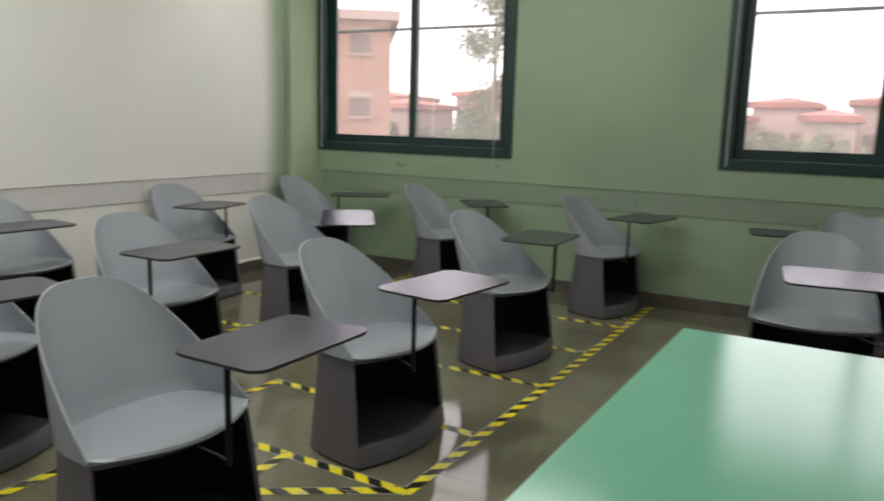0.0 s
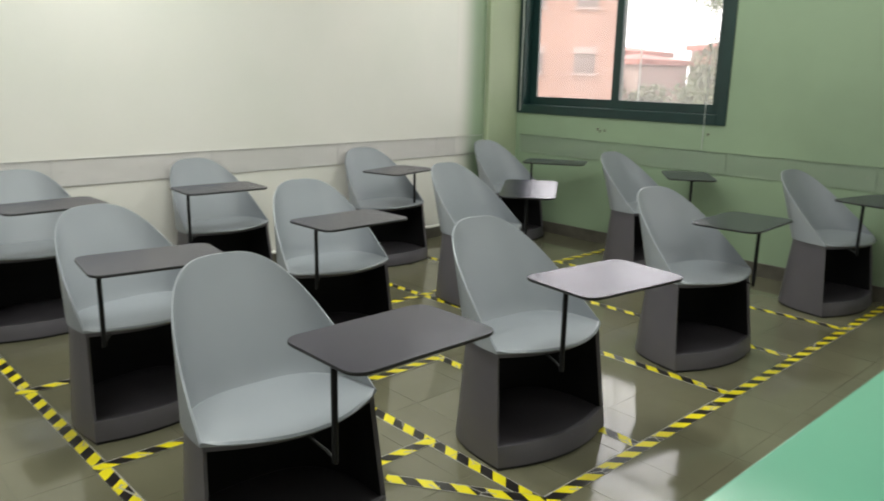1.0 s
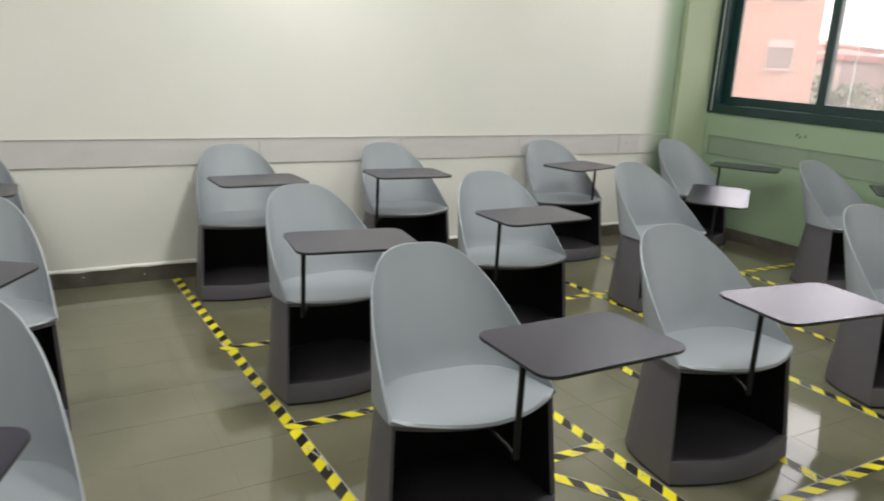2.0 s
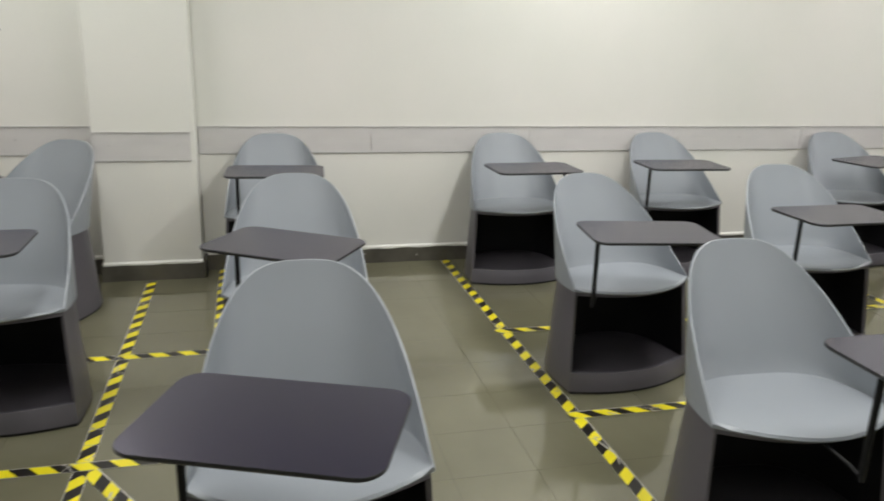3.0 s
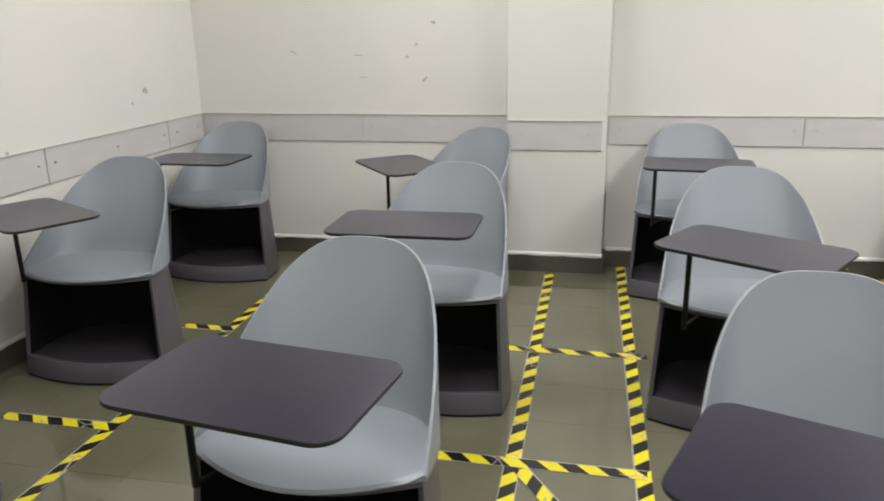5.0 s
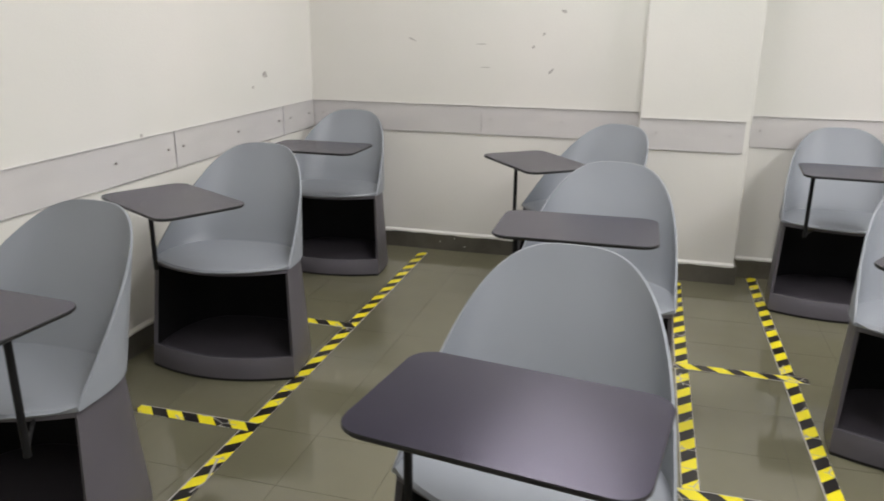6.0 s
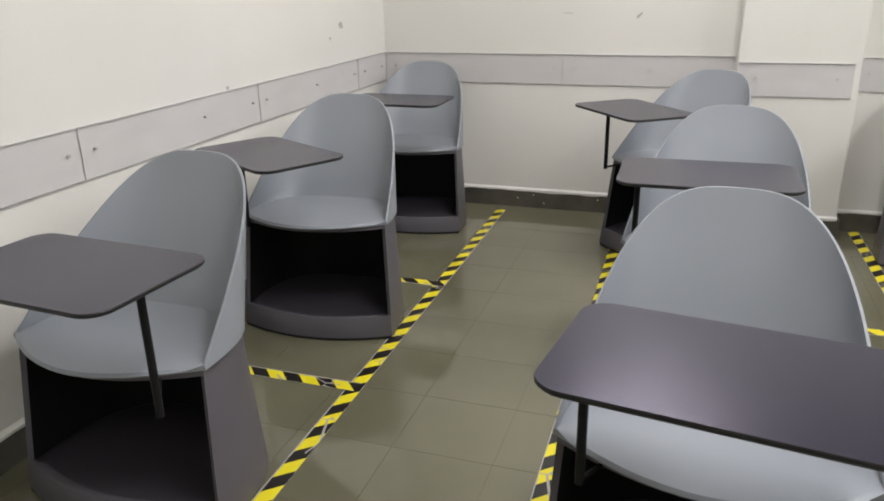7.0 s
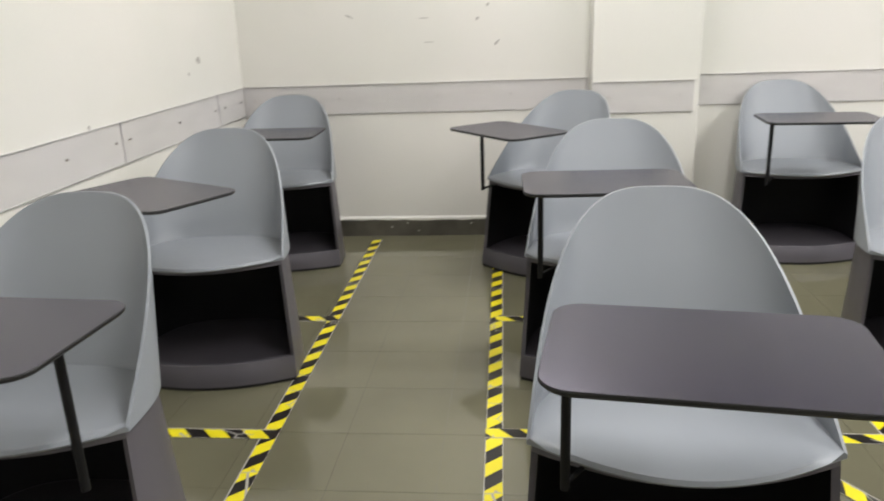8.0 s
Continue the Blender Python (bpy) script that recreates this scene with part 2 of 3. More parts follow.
bm = bmesh.new()
xs = [WX] + [v for w in WINDOWS for v in w] + [FX]
for i in range(0, len(xs), 2):
    box(bm, xs[i], xs[i + 1], WY, WY + TH, -0.2, CZ)
for wx0, wx1 in WINDOWS:
    box(bm, wx0, wx1, WY, WY + TH, -0.2, WZ0)
    box(bm, wx0, wx1, WY, WY + TH, WZ1, CZ)
tagged(new("wall_window", mesh_of("wall_window", bm, M_green)), "pale green painted wall with dark green windows", "wall", kind="structure")


def window(x0, x1, i):
    root = tagged(new("window_%d" % i), "dark green metal framed sliding window, two panes", "window", kind="structure")
    f = bmesh.new()
    y0, y1, w = WY - 0.012, WY + 0.12, 0.075
    box(f, x0, x0 + w, y0, y1, WZ0, WZ1, 0.004)
    box(f, x1 - w, x1, y0, y1, WZ0, WZ1, 0.004)
    box(f, x0 + w, x1 - w, y0, y1, WZ0, WZ0 + w, 0.004)
    box(f, x0 + w, x1 - w, y0, y1, WZ1 - w, WZ1, 0.004)
    part("window_frame", f, M_frame, root)
    xm = (x0 + x1) / 2
    for a, b, dy in ((x0 + w, xm + 0.035, 0.10), (xm - 0.035, x1 - w, 0.07)):
        s = bmesh.new()
        sw = 0.07
        ya, yb = WY + dy - 0.015, WY + dy + 0.015
        za, zb = WZ0 + w, WZ1 - w
        box(s, a, a + sw, ya, yb, za, zb, 0.003)
        box(s, b - sw, b, ya, yb, za, zb, 0.003)
        box(s, a + sw, b - sw, ya, yb, za, za + sw, 0.003)
        box(s, a + sw, b - sw, ya, yb, zb - sw, zb, 0.003)
        sash = part("sash", s, M_frame, root)
        p = part("pane", box(bmesh.new(), a + sw - 0.005, b - sw + 0.005, WY + dy - 0.003, WY + dy + 0.003, za + sw - 0.005, zb - sw + 0.005), M_glass, sash, "clear glass pane")
        p.visible_shadow = False
    part("outer_bar", box(bmesh.new(), x0 + w, x1 - w, WY + 0.17, WY + 0.185, 2.10, 2.125), M_frame, root, "thin dark bar outside the glass")
    part("outer_cable", cyl(bmesh.new(), (xm + 0.13, WY + 0.2, WZ0), (xm + 0.13, WY + 0.2, WZ1), 0.006, 8), M_cord, root, "thin grey cable outside the glass")
    c = bmesh.new()
    cyl(c, (x0 + 0.05, WY - 0.018, WZ0 + 0.02), (x0 + 0.055, WY - 0.018, WZ1), 0.005, 8)
    part("blind_cord", c, M_cord, root, "grey hanging cord")
    c = bmesh.new()
    cyl(c, (x1 - 0.16, WY - 0.016, 0.86), (x1 - 0.155, WY - 0.018, WZ1), 0.003, 6)
    part("pull_cord", c, M_cord, root, "thin grey pull cord hanging below the sill")
    return root


for i, (wx0, wx1) in enumerate(WINDOWS):
    window(wx0, wx1, i + 1)


def skirting(name, x0, x1, y0, y1):
    slab(name, x0, x1, y0, y1, -0.006, 0.10, M_base, "dark stone skirting along the wall foot", "skirting", 0.003)


skirting("baseboard_back", WX, WX + 0.014, LY + 0.014, -0.865)
skirting("baseboard_back", WX, WX + 0.014, -0.335, 5.20)
skirting("baseboard_pilaster", PX, PX + 0.014, -0.879, -0.321)
skirting("baseboard_pilaster", WX + 0.014, PX, -0.335, -0.321)
skirting("baseboard_pilaster", WX + 0.014, PX, -0.879, -0.865)
skirting("baseboard_side", WX, FX, LY, LY + 0.014)
skirting("baseboard_column", -4.42, -4.406, 5.186, WY - 0.014)
skirting("baseboard_column", WX + 0.014, -4.42, 5.186, 5.20)
skirting("baseboard_window", -4.406, FX, WY - 0.014, WY)



def bead(x0, y0, x1, y1, nx, ny, label="ragged white paint bead above the stone skirting"):
    """Uneven line of paint where wall and skirting meet; nx, ny point into the room."""
    rng = random.Random(int(100 * (x0 + y0)))
    bm = bmesh.new()
    d = Vector((x1 - x0, y1 - y0))
    n = max(4, int(d.length / 0.03))
    rows = []
    for i in range(n + 1):
        p = Vector((x0, y0)) + d * (i / n)
        drop = 0.004 + 0.010 * max(0, noise.noise((p.x * 6, p.y * 6, 3))) + rng.uniform(0, 0.004)
        o = 0.0165
        rows.append([bm.verts.new((p.x + nx * a, p.y + ny * a, z)) for a, z in ((0.001, 0.112), (o, 0.1035), (o, 0.1 - drop))])
    for a, b in zip(rows, rows[1:]):
        for k in range(2):
            bm.faces.new((a[k], b[k], b[k + 1], a[k + 1]))
    tagged(new("trim_paint", mesh_of("trim_paint", bm, M_white)), label, "paint bead", kind="structure")


bead(WX, LY + 0.02, WX, -0.885, 1, 0)
bead(WX, -0.315, WX, 4.94, 1, 0)
bead(PX, -0.865, PX, -0.335, 1, 0)
bead(WX, LY, FX, LY, 0, 1)

# protective strips on the walls, in lengths of about a metre, screwed on
RZ0, RZ1, RT = 0.695, 0.848, 0.006


def strip(m, length, screws, lower, upper):
    """A strip along local x from 0 to length, its face towards local -y."""
    root = tagged(new("wall_guard"), "clear grey plastic guard strip screwed to the wall", "wall guard", group="wall guard strips")
    root.matrix_world = m
    part("panel", box(bmesh.new(), 0.002, length - 0.002, -RT, -0.0005, RZ0, RZ1, 0.0015), M_acrylic, root)
    part("edge", box(bmesh.new(), 0.002, length - 0.002, -RT, -0.0005, RZ0 - 0.0035, RZ0), lower, root, "dull lower edge")
    part("edge", box(bmesh.new(), 0.002, length - 0.002, -RT, -0.0005, RZ1, RZ1 + 0.002), upper, root, "dull sawn edge")
    part("edge", box(bmesh.new(), -0.0006, 0.002, -RT, -0.0005, RZ0, RZ1), upper, root, "dull sawn edge")
    for s in screws:
        part("screw", cyl(bmesh.new(), (s, -RT - 0.004, (RZ0 + RZ1) / 2 + 0.006), (s, -0.001, (RZ0 + RZ1) / 2 + 0.006), 0.0043, 10), M_screw, root)
    return root


def strips(origin, turn, cuts, lower=M_lower_edge, upper=M_seam):
    for a, b in zip(cuts, cuts[1:]):
        L = b - a
        sc = [0.055, L / 2 + 0.02, L - 0.05] if L > 0.6 else [0.08, L - 0.07]
        if a == 2.13:
            sc[1] = 0.605   # the rusty one
        strip(pose(*origin, 0, 0, turn) @ pose(a, 0, 0), L, sc, lower, upper)


strips((WX, 0, 0), 90, [LY + 0.01, -1.72, -0.868])
strips((PX, 0, -0.012), 90, [-0.86, -0.36])
strips((WX, 0, 0), 90, [-0.33, 0.66, 1.66, 2.64, 3.64, 4.64, 5.19])
strips((0, LY, 0), 180, [-FX, -1.8, -0.8, 0.2, 1.15, 2.13, 3.11, 4.085, 4.47])
strips((0, WY, 0), 0, [-4.36, -3.4, -2.4, -1.4, -0.4, 0.6, 1.6, FX], M_haze, M_haze)   # clearer on the green wall

# ---- chairs ----
N_PLAN, N_RISE = 3.04, 2.88   # squareness of the plan and of the back's arch


def plan(a, xf, half, depth):
    c, s = math.cos(a), math.sin(a)
    return xf - depth * abs(c) ** (2 / N_PLAN), half * math.copysign(abs(s) ** (2 / N_PLAN), s), abs(c) ** (2 / N_PLAN)


NA, NF = 44, 16
ANG = [-math.pi / 2 + math.pi * i / NA for i in range(NA + 1)]
SEAT_Z, RISE = 0.433, 0.3795
BOW, BOW_N = 0.116, 1.9


def shell_mesh():
    bm = bmesh.new()
    xf, half, depth = 0.17, 0.279, 0.300

    def at(a, v, inset):
        x, y, t = plan(a, xf, half - inset, depth - inset)
        h = v * abs(math.cos(a)) ** (0.922 * 2 / N_RISE)
        x -= 0.148 * h
        y *= 1 - 0.179 * h
        return Vector((x, y, SEAT_Z - 0.008 * (1 - v) + RISE * h))
    NV = 12

    def inside(a, v):
        """Inner face: it curves forward towards the seat at its foot."""
        p = at(a, v, 0.0065)
        _, _, t = plan(a, xf, half, depth)
        f = (1 - v) ** 1.3
        p.x += 0.035 * f * t
        p.y *= 1 - 0.03 * f * t
        p.z = max(p.z, SEAT_Z + 0.004)
        return p
    outer = [[bm.verts.new(at(a, k / NV, 0)) for k in range(NV + 1)] for a in ANG]
    inner = [[bm.verts.new(inside(a, k / NV)) for k in range(NV + 1)] for a in ANG]
    for i in range(NA):
        for k in range(NV):
            bm.faces.new((outer[i][k], outer[i + 1][k], outer[i + 1][k + 1], outer[i][k + 1]))
            bm.faces.new((inner[i][k], inner[i][k + 1], inner[i + 1][k + 1], inner[i + 1][k]))
        bm.faces.new((outer[i][NV], outer[i + 1][NV], inner[i + 1][NV], inner[i][NV]))
    # seat pan with a bowed front, creased where it meets the back

    def bow(s, inset, z):
        y = (half - inset) * s
        return Vector((xf + BOW * (1 - abs(s) ** BOW_N) - inset * 0.6, y, z))
    loop_b = [c[0] for c in outer] + [bm.verts.new(bow(1 - 2 * j / NF, 0.0, SEAT_Z - 0.009) - Vector((0.006, 0, 0))) for j in range(1, NF)]
    lip = [bm.verts.new(c[0].co + Vector((0, 0, 0.0003))) for c in inner] + [bm.verts.new(bow(1 - 2 * j / NF, 0.001, SEAT_Z - 0.003)) for j in range(1, NF)]
    n = len(lip)
    for i in range(NA, n):
        j = (i + 1) % n
        bm.faces.new((loop_b[i], loop_b[j], lip[j], lip[i]))
    for c in (NA, 0):
        bm.faces.new((outer[c][0], outer[c][NV], inner[c][NV], lip[c]))
    cx = Vector((0.08, 0, 0))
    prev = lip
    for s in (0.97, 0.92, 0.8, 0.6, 0.35):
        ring = []
        for v in lip:
            p = cx + (v.co - cx) * s
            d = 1 - s ** 2
            p.z = SEAT_Z + 0.0045 - 0.010 * d + 0.006 * max(0, 0.1 - p.x) / 0.2
            ring.append(bm.verts.new(p))
        for i in range(n):
            j = (i + 1) % n
            bm.faces.new((prev[i], prev[j], ring[j], ring[i]))
        prev = ring
    bm.faces.new(prev)
    bm.faces.new(list(reversed(loop_b)))
    me = mesh_of("seat_shell", bm, M_shell, smooth=True)
    return me


POD_Z = [0.012, 0.03, 0.055, 0.074, 0.084, 0.088, 0.2, 0.3, 0.37, 0.409, 0.418, 0.424]
LIP, TOPK = 5, 9


def pod_ring(z, inset):
    f = 1 - z / 0.418
    half, depth, xf, bw = 0.270 + 0.024 * f, 0.290 + 0.092 * f, 0.168 + 0.046 * f, 0.100 - 0.030 * f
    soft = 0.010 * (1 - min(1, max(0, (0.088 - z) / 0.03))) if z <= 0.088 else 0.010   # rounded lip
    pts = []
    for a in ANG:
        x, y, _ = plan(a, xf - inset * 0.5, half - inset, depth - inset)
        pts.append(Vector((x, y, z)))
    for j in range(1, NF):
        s = 1 - 2 * j / NF
        pts.append(Vector((xf - inset + bw * (1 - abs(s) ** 2.0) - soft * (1 - abs(s) ** 4), (half - inset) * s, z)))
    return pts


def pod_meshes():
    """The hollow base, open in front above a rounded lip: outer wall with shelf, and the inner wall."""
    wall = 0.013
    zs, K = POD_Z, len(POD_Z)
    bm = bmesh.new()
    O = [[bm.verts.new(p) for p in pod_ring(z, 0)] for z in zs]
    n = len(O[0])

    def is_open(i, k):
        return NA <= i <= n - 1 and LIP <= k < TOPK
    for k in range(K - 1):
        for i in range(n):
            if not is_open(i, k):
                j = (i + 1) % n
                bm.faces.new((O[k][i], O[k][j], O[k + 1][j], O[k + 1][i]))
    # jambs, lip top, shelf and head rail
    jam = [[bm.verts.new(p) for p in pod_ring(z, wall)] for z in zs[LIP:TOPK + 1]]
    for k in range(LIP, TOPK):
        for i in (NA, 0):
            bm.faces.new((O[k][i], O[k + 1][i], jam[k + 1 - LIP][i], jam[k - LIP][i]))
    deep = [bm.verts.new(p + Vector((-0.012 if i > NA else 0, 0, -0.006))) for i, p in enumerate(pod_ring(zs[LIP], wall))]
    for i in range(NA, n):
        j = (i + 1) % n
        bm.faces.new((O[LIP][i], O[LIP][j], jam[0][j], jam[0][i]))
        bm.faces.new((jam[0][i], jam[0][j], deep[j], deep[i]))
        bm.faces.new((O[TOPK][i], O[TOPK][j], jam[-1][j], jam[-1][i]))
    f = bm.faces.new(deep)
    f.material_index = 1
    outer = mesh_of("base", bm, M_pod, M_shelf_shade, smooth=True)
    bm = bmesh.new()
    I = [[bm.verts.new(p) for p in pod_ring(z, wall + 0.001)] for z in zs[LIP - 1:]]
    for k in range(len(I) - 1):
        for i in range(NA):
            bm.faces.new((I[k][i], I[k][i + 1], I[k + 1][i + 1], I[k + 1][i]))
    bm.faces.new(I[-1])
    inner = mesh_of("inner_wall", bm, M_inner_shade, smooth=True)
    return outer, inner


def foot_mesh():
    bm = bmesh.new()
    lo, hi = [], []
    for inset, z, out in ((0.006, 0.0, lo), (0.004, 0.0125, hi)):
        for a in ANG:
            x, y, _ = plan(a, 0.214, 0.294 - inset, 0.382 - inset)
            out.append(bm.verts.new((x, y, z)))
        for j in range(1, NF):
            s = 1 - 2 * j / NF
            out.append(bm.verts.new((0.214 - inset + 0.070 * (1 - abs(s) ** 2.0), (0.294 - inset) * s, z)))
    n = len(lo)
    for i in range(n):
        bm.faces.new((lo[i], lo[(i + 1) % n], hi[(i + 1) % n], hi[i]))
    bm.faces.new(list(reversed(lo)))
    return mesh_of("foot_rim", bm, M_rim)


TL, TW = 0.49, 0.325


def tablet_mesh():
    """Rounded, slightly bowed writing board with a thin black edge; its long side along x."""
    pts = []
    r = 0.05
    for cx, cy, a0 in ((1, 1, 0), (-1, 1, 90), (-1, -1, 180), (1, -1, 270)):
        for k in range(7):
            a = radians(a0 + 15 * k)
            pts.append(Vector((cx * (TL / 2 - r) + r * math.cos(a), cy * (TW / 2 - r) + r * math.sin(a))))
    z0, z1 = -0.0105, 0.0
    bm = bmesh.new()
    lo = [bm.verts.new((p.x * 0.985, p.y * 0.985, z0)) for p in pts]
    mid = [bm.verts.new((p.x, p.y, z0 + 0.004)) for p in pts]
    mid2 = [bm.verts.new((p.x, p.y, z1 - 0.002)) for p in pts]
    hi = [bm.verts.new((p.x * 0.996, p.y * 0.994, z1)) for p in pts]
    n = len(pts)
    for a, b in ((lo, mid), (mid, mid2), (mid2, hi)):
        for i in range(n):
            f = bm.faces.new((a[i], a[(i + 1) % n], b[(i + 1) % n], b[i]))
            f.material_index = 1
    bm.faces.new(hi)
    f = bm.faces.new(list(reversed(lo)))
    f.material_index = 1
    return mesh_of("board", bm, M_tablet, M_edge)


def post_mesh():
    bm = bmesh.new()
    cyl(bm, (0, 0, 0.394), (0, 0, 0.689), 0.0088, 14)
    return mesh_of("post", bm, M_post, smooth=False)


def plate_mesh():
    return mesh_of("mount_plate", box(bmesh.new(), -0.024, 0.024, -0.025, 0.025, 0.683, 0.6885, 0.0015), M_post)


SHELL, (POD, INNER), FOOT, BOARD, POST, PLATE = shell_mesh(), pod_meshes(), foot_mesh(), tablet_mesh(), post_mesh(), plate_mesh()
TABLET_Z = 0.699


def tablet_chair(x, y, face, tx, ty, ta, side, label, across=0.0, glint_tilt=(0, 0)):
    """x, y: middle between the seat's front corners; face: where it looks; tx, ty, ta: the board's middle and turn;
    side: the end with the post; across: the post off the long axis; last argument: degrees the board is tipped on its
    post, round its long and short axis, so that it mirrors the window to the camera.
    """
    root = tagged(new("tablet_chair"), label, "chair", group="classroom tablet chairs")
    m = pose(x, y, 0, 0, 0, face) @ pose(-0.17, 0, 0)
    root.matrix_world = m
    part("seat_shell", SHELL, None, root, "smooth blue-grey plastic shell")
    pod = part("base", POD, None, root, "dark taupe hollow plastic base")
    part("foot_rim", FOOT, None, pod)
    part("inner_wall", INNER, None, pod, "inner wall, cavity shade painted near-black")
    inv = m.inverted()
    t = part("writing_board", BOARD, None, root, "charcoal laminate writing board")
    t.matrix_basis = inv @ pose(tx, ty, TABLET_Z, 0, 0, ta) @ pose(side * 0.19, across, 0) @ pose(0, 0, 0, *glint_tilt, 0) @ pose(-side * 0.19, -across, 0)
    p = inv @ pose(tx, ty, 0, 0, 0, ta) @ pose(side * 0.19, across, 0)
    q = part("post", POST, None, root, "black steel post")
    q.matrix_basis = p
    part("mount_plate", PLATE, None, q)
    a = p.translation
    bm = bmesh.new()
    d = Vector((-0.02 - a.x, -a.y, 0)).normalized() * 0.05
    cyl(bm, (a.x, a.y, 0.402), (a.x + d.x, a.y + d.y, 0.410), 0.005, 10)
    cyl(bm, (a.x + d.x * 0.96, a.y + d.y * 0.96, 0.409), (-0.02, 0, 0.412), 0.0045, 10)
    cyl(bm, (-0.02, 0, 0.404), (-0.02, 0, 0.417), 0.03, 14)
    part("bracket", bm, M_post, root, "black steel swivel arm under the seat")
    return root


GREY = "blue-grey plastic tablet chair, dark base, "
CHAIRS = [
    (-1.656, -2.302, -0.7, -1.52, -2.225, 86, 1, GREY + "near the side wall"),
    (-2.716, -2.31, 4.3, -2.58, -2.39, 61, -1, GREY + "against the side wall"),
    (-3.94, -2.425, 2, -3.77, -2.39, 90, -1.15, GREY + "in the white corner"),
    (-1.619, -0.962, -3, -1.46, -0.97, 82, -1.13, GREY + "board across its seat", 0.053),
    (-2.725, -0.95, -6.1, -2.64, -0.99, 91, -1, GREY + "in the middle of its row"),
    (-3.83, -1.14, -27, -3.72, -1.29, 38, -1, GREY + "turned aside before the pilaster"),
    (-1.493, 0.101, -1.4, -1.30, 0.017, 69, -1, GREY + "board slanted across its seat"),
    (-2.743, 0.126, -2.9, -2.50, 0.08, 58, -1, GREY + "board turned aslant"),
    (-4.012, 0.09, 0, -3.87, 0.08, 86, -1, GREY + "beside the pilaster"),
    (-1.533, 1.418, -2.4, -1.30, 1.58, 90, -1, GREY + "board swung out beside it"),
    (-2.651, 1.479, 8.2, -2.49, 1.43, 82, -1, GREY + "inside the taped lane"),
    (-4.012, 1.466, 0, -3.86, 1.47, 92, 1, GREY + "against the white wall"),
    (-1.478, 2.484, -4.1, -1.28, 2.51, 83, -1, GREY + "board lit by the window"),
    (-2.805, 2.48, -7, -2.66, 2.43, 91, -1, GREY + "turned slightly aside"),
    (-4.012, 2.507, 1.5, -3.90, 2.40, 87, -1, GREY + "against the white wall"),
    (-1.51, 3.79, -10, -1.46, 3.91, 93, -0.1, GREY + "facing the table side", -0.09),
    (-2.925, 3.71, 2, -2.73, 3.80, 127, -1, GREY + "board lit pale by daylight", 0.0, (0, -4)),
    (-4.012, 3.80, -6, -3.93, 3.79, 104, 1, GREY + "turned beside the white wall"),
    (-1.386, 5.225, -8.5, -1.24, 5.20, 78, -1, GREY + "beside the green wall"),
    (-2.72, 5.225, -1, -2.52, 5.28, 127, -1, GREY + "below the window"),
    (-3.96, 5.135, 0, -3.62, 5.16, 30, -1, GREY + "in the green corner"),
    (-0.055, 3.85, -85, 0.06, 3.63, 8, 1, GREY + "beyond the green table", 0.0, (4, 0)),
    (0.10, 5.15, -84, -0.28, 5.05, 10, 1, GREY + "below the second window"),
]
for row in CHAIRS:
    tablet_chair(*row)

# ---- green table ----
table = tagged(new("table"), "mint green laminate teacher's table with steel legs", "table")
table.matrix_world = pose(-0.305, 2.168, 0, 0, 0, -0.3)
part("tabletop", box(bmesh.new(), 0, 0.72, -1.40, 0, 0.735, 0.76, 0.003), M_tabletop, table)
for lx in (0.05, 0.67):
    for ly in (-1.35, -0.05):
        part("leg", cyl(bmesh.new(), (lx, ly, 0), (lx, ly, 0.735), 0.02, 14), M_steel, table)
for ly in (-1.35, -0.05):
    part("rail", box(bmesh.new(), 0.05, 0.67, ly - 0.012, ly + 0.012, 0.69, 0.73, 0.002), M_steel, table)

# ---- marks on the walls ----
M_mark = mat("grey_scuff", (0.47, 0.45, 0.42), 0.8, var=0.2, scale=60)
M_dark = mat("dark_hole", (0.10, 0.09, 0.07), 0.9, var=0.2, scale=60)


def mark(m, w, h, material, label, tilt=0.0):
    """A thin uneven blot on a wall, its face towards local -y."""
    rng = random.Random(int(w * 1e5 + h * 1e4 + 100 * m.translation.y + 10 * m.translation.x))
    bm = bmesh.new()
    pts = []
    for k in range(14):
        a = 2 * math.pi * k / 14
        r = rng.uniform(0.6, 1.1)
        pts.append(Vector((w / 2 * r * math.cos(a), 0, h / 2 * r * math.sin(a))))
    lo = [bm.verts.new(p + Vector((0, -0.0003, 0))) for p in pts]
    hi = [bm.verts.new(p * 0.9 + Vector((0, -0.0012, 0))) for p in pts]
    for k in range(14):
        bm.faces.new((lo[k], lo[(k + 1) % 14], hi[(k + 1) % 14], hi[k]))
    bm.faces.new(hi)
    ob = new("wall_mark", mesh_of("wall_mark", bm, material))
    ob.matrix_world = m @ pose(0, 0, 0, 0, tilt, 0)
    return tagged(ob, label, "wall mark", group="marks on the walls")


for y, z, w, h, tl in ((-2.118, 1.198, 0.055, 0.010, 25), (-1.722, 1.178, 0.07, 0.006, 0), (-1.70, 1.056, 0.06, 0.005, 0), (-1.444, 1.166, 0.028, 0.016, -40), (-1.344, 1.045, 0.042, 0.014, -50), (-1.39, 1.233, 0.016, 0.022, 20), (-1.29, 1.347, 0.03, 0.02, 10)):
    mark(pose(WX, y, z, 0, 0, 90), w, h, M_mark, "small grey scuff on the white wall", tl)
mark(pose(-3.915, LY, 1.027, 0, 0, 180), 0.055, 0.035, M_mark, "grey patch of filler on the white wall")
mark(pose(-3.79, LY, 0.974, 0, 0, 180), 0.02, 0.02, M_mark, "small grey scuff on the white wall")
mark(pose(-2.903, LY, 0.858, 0, 0, 180), 0.02, 0.02, M_mark, "small grey scuff on the white wall")
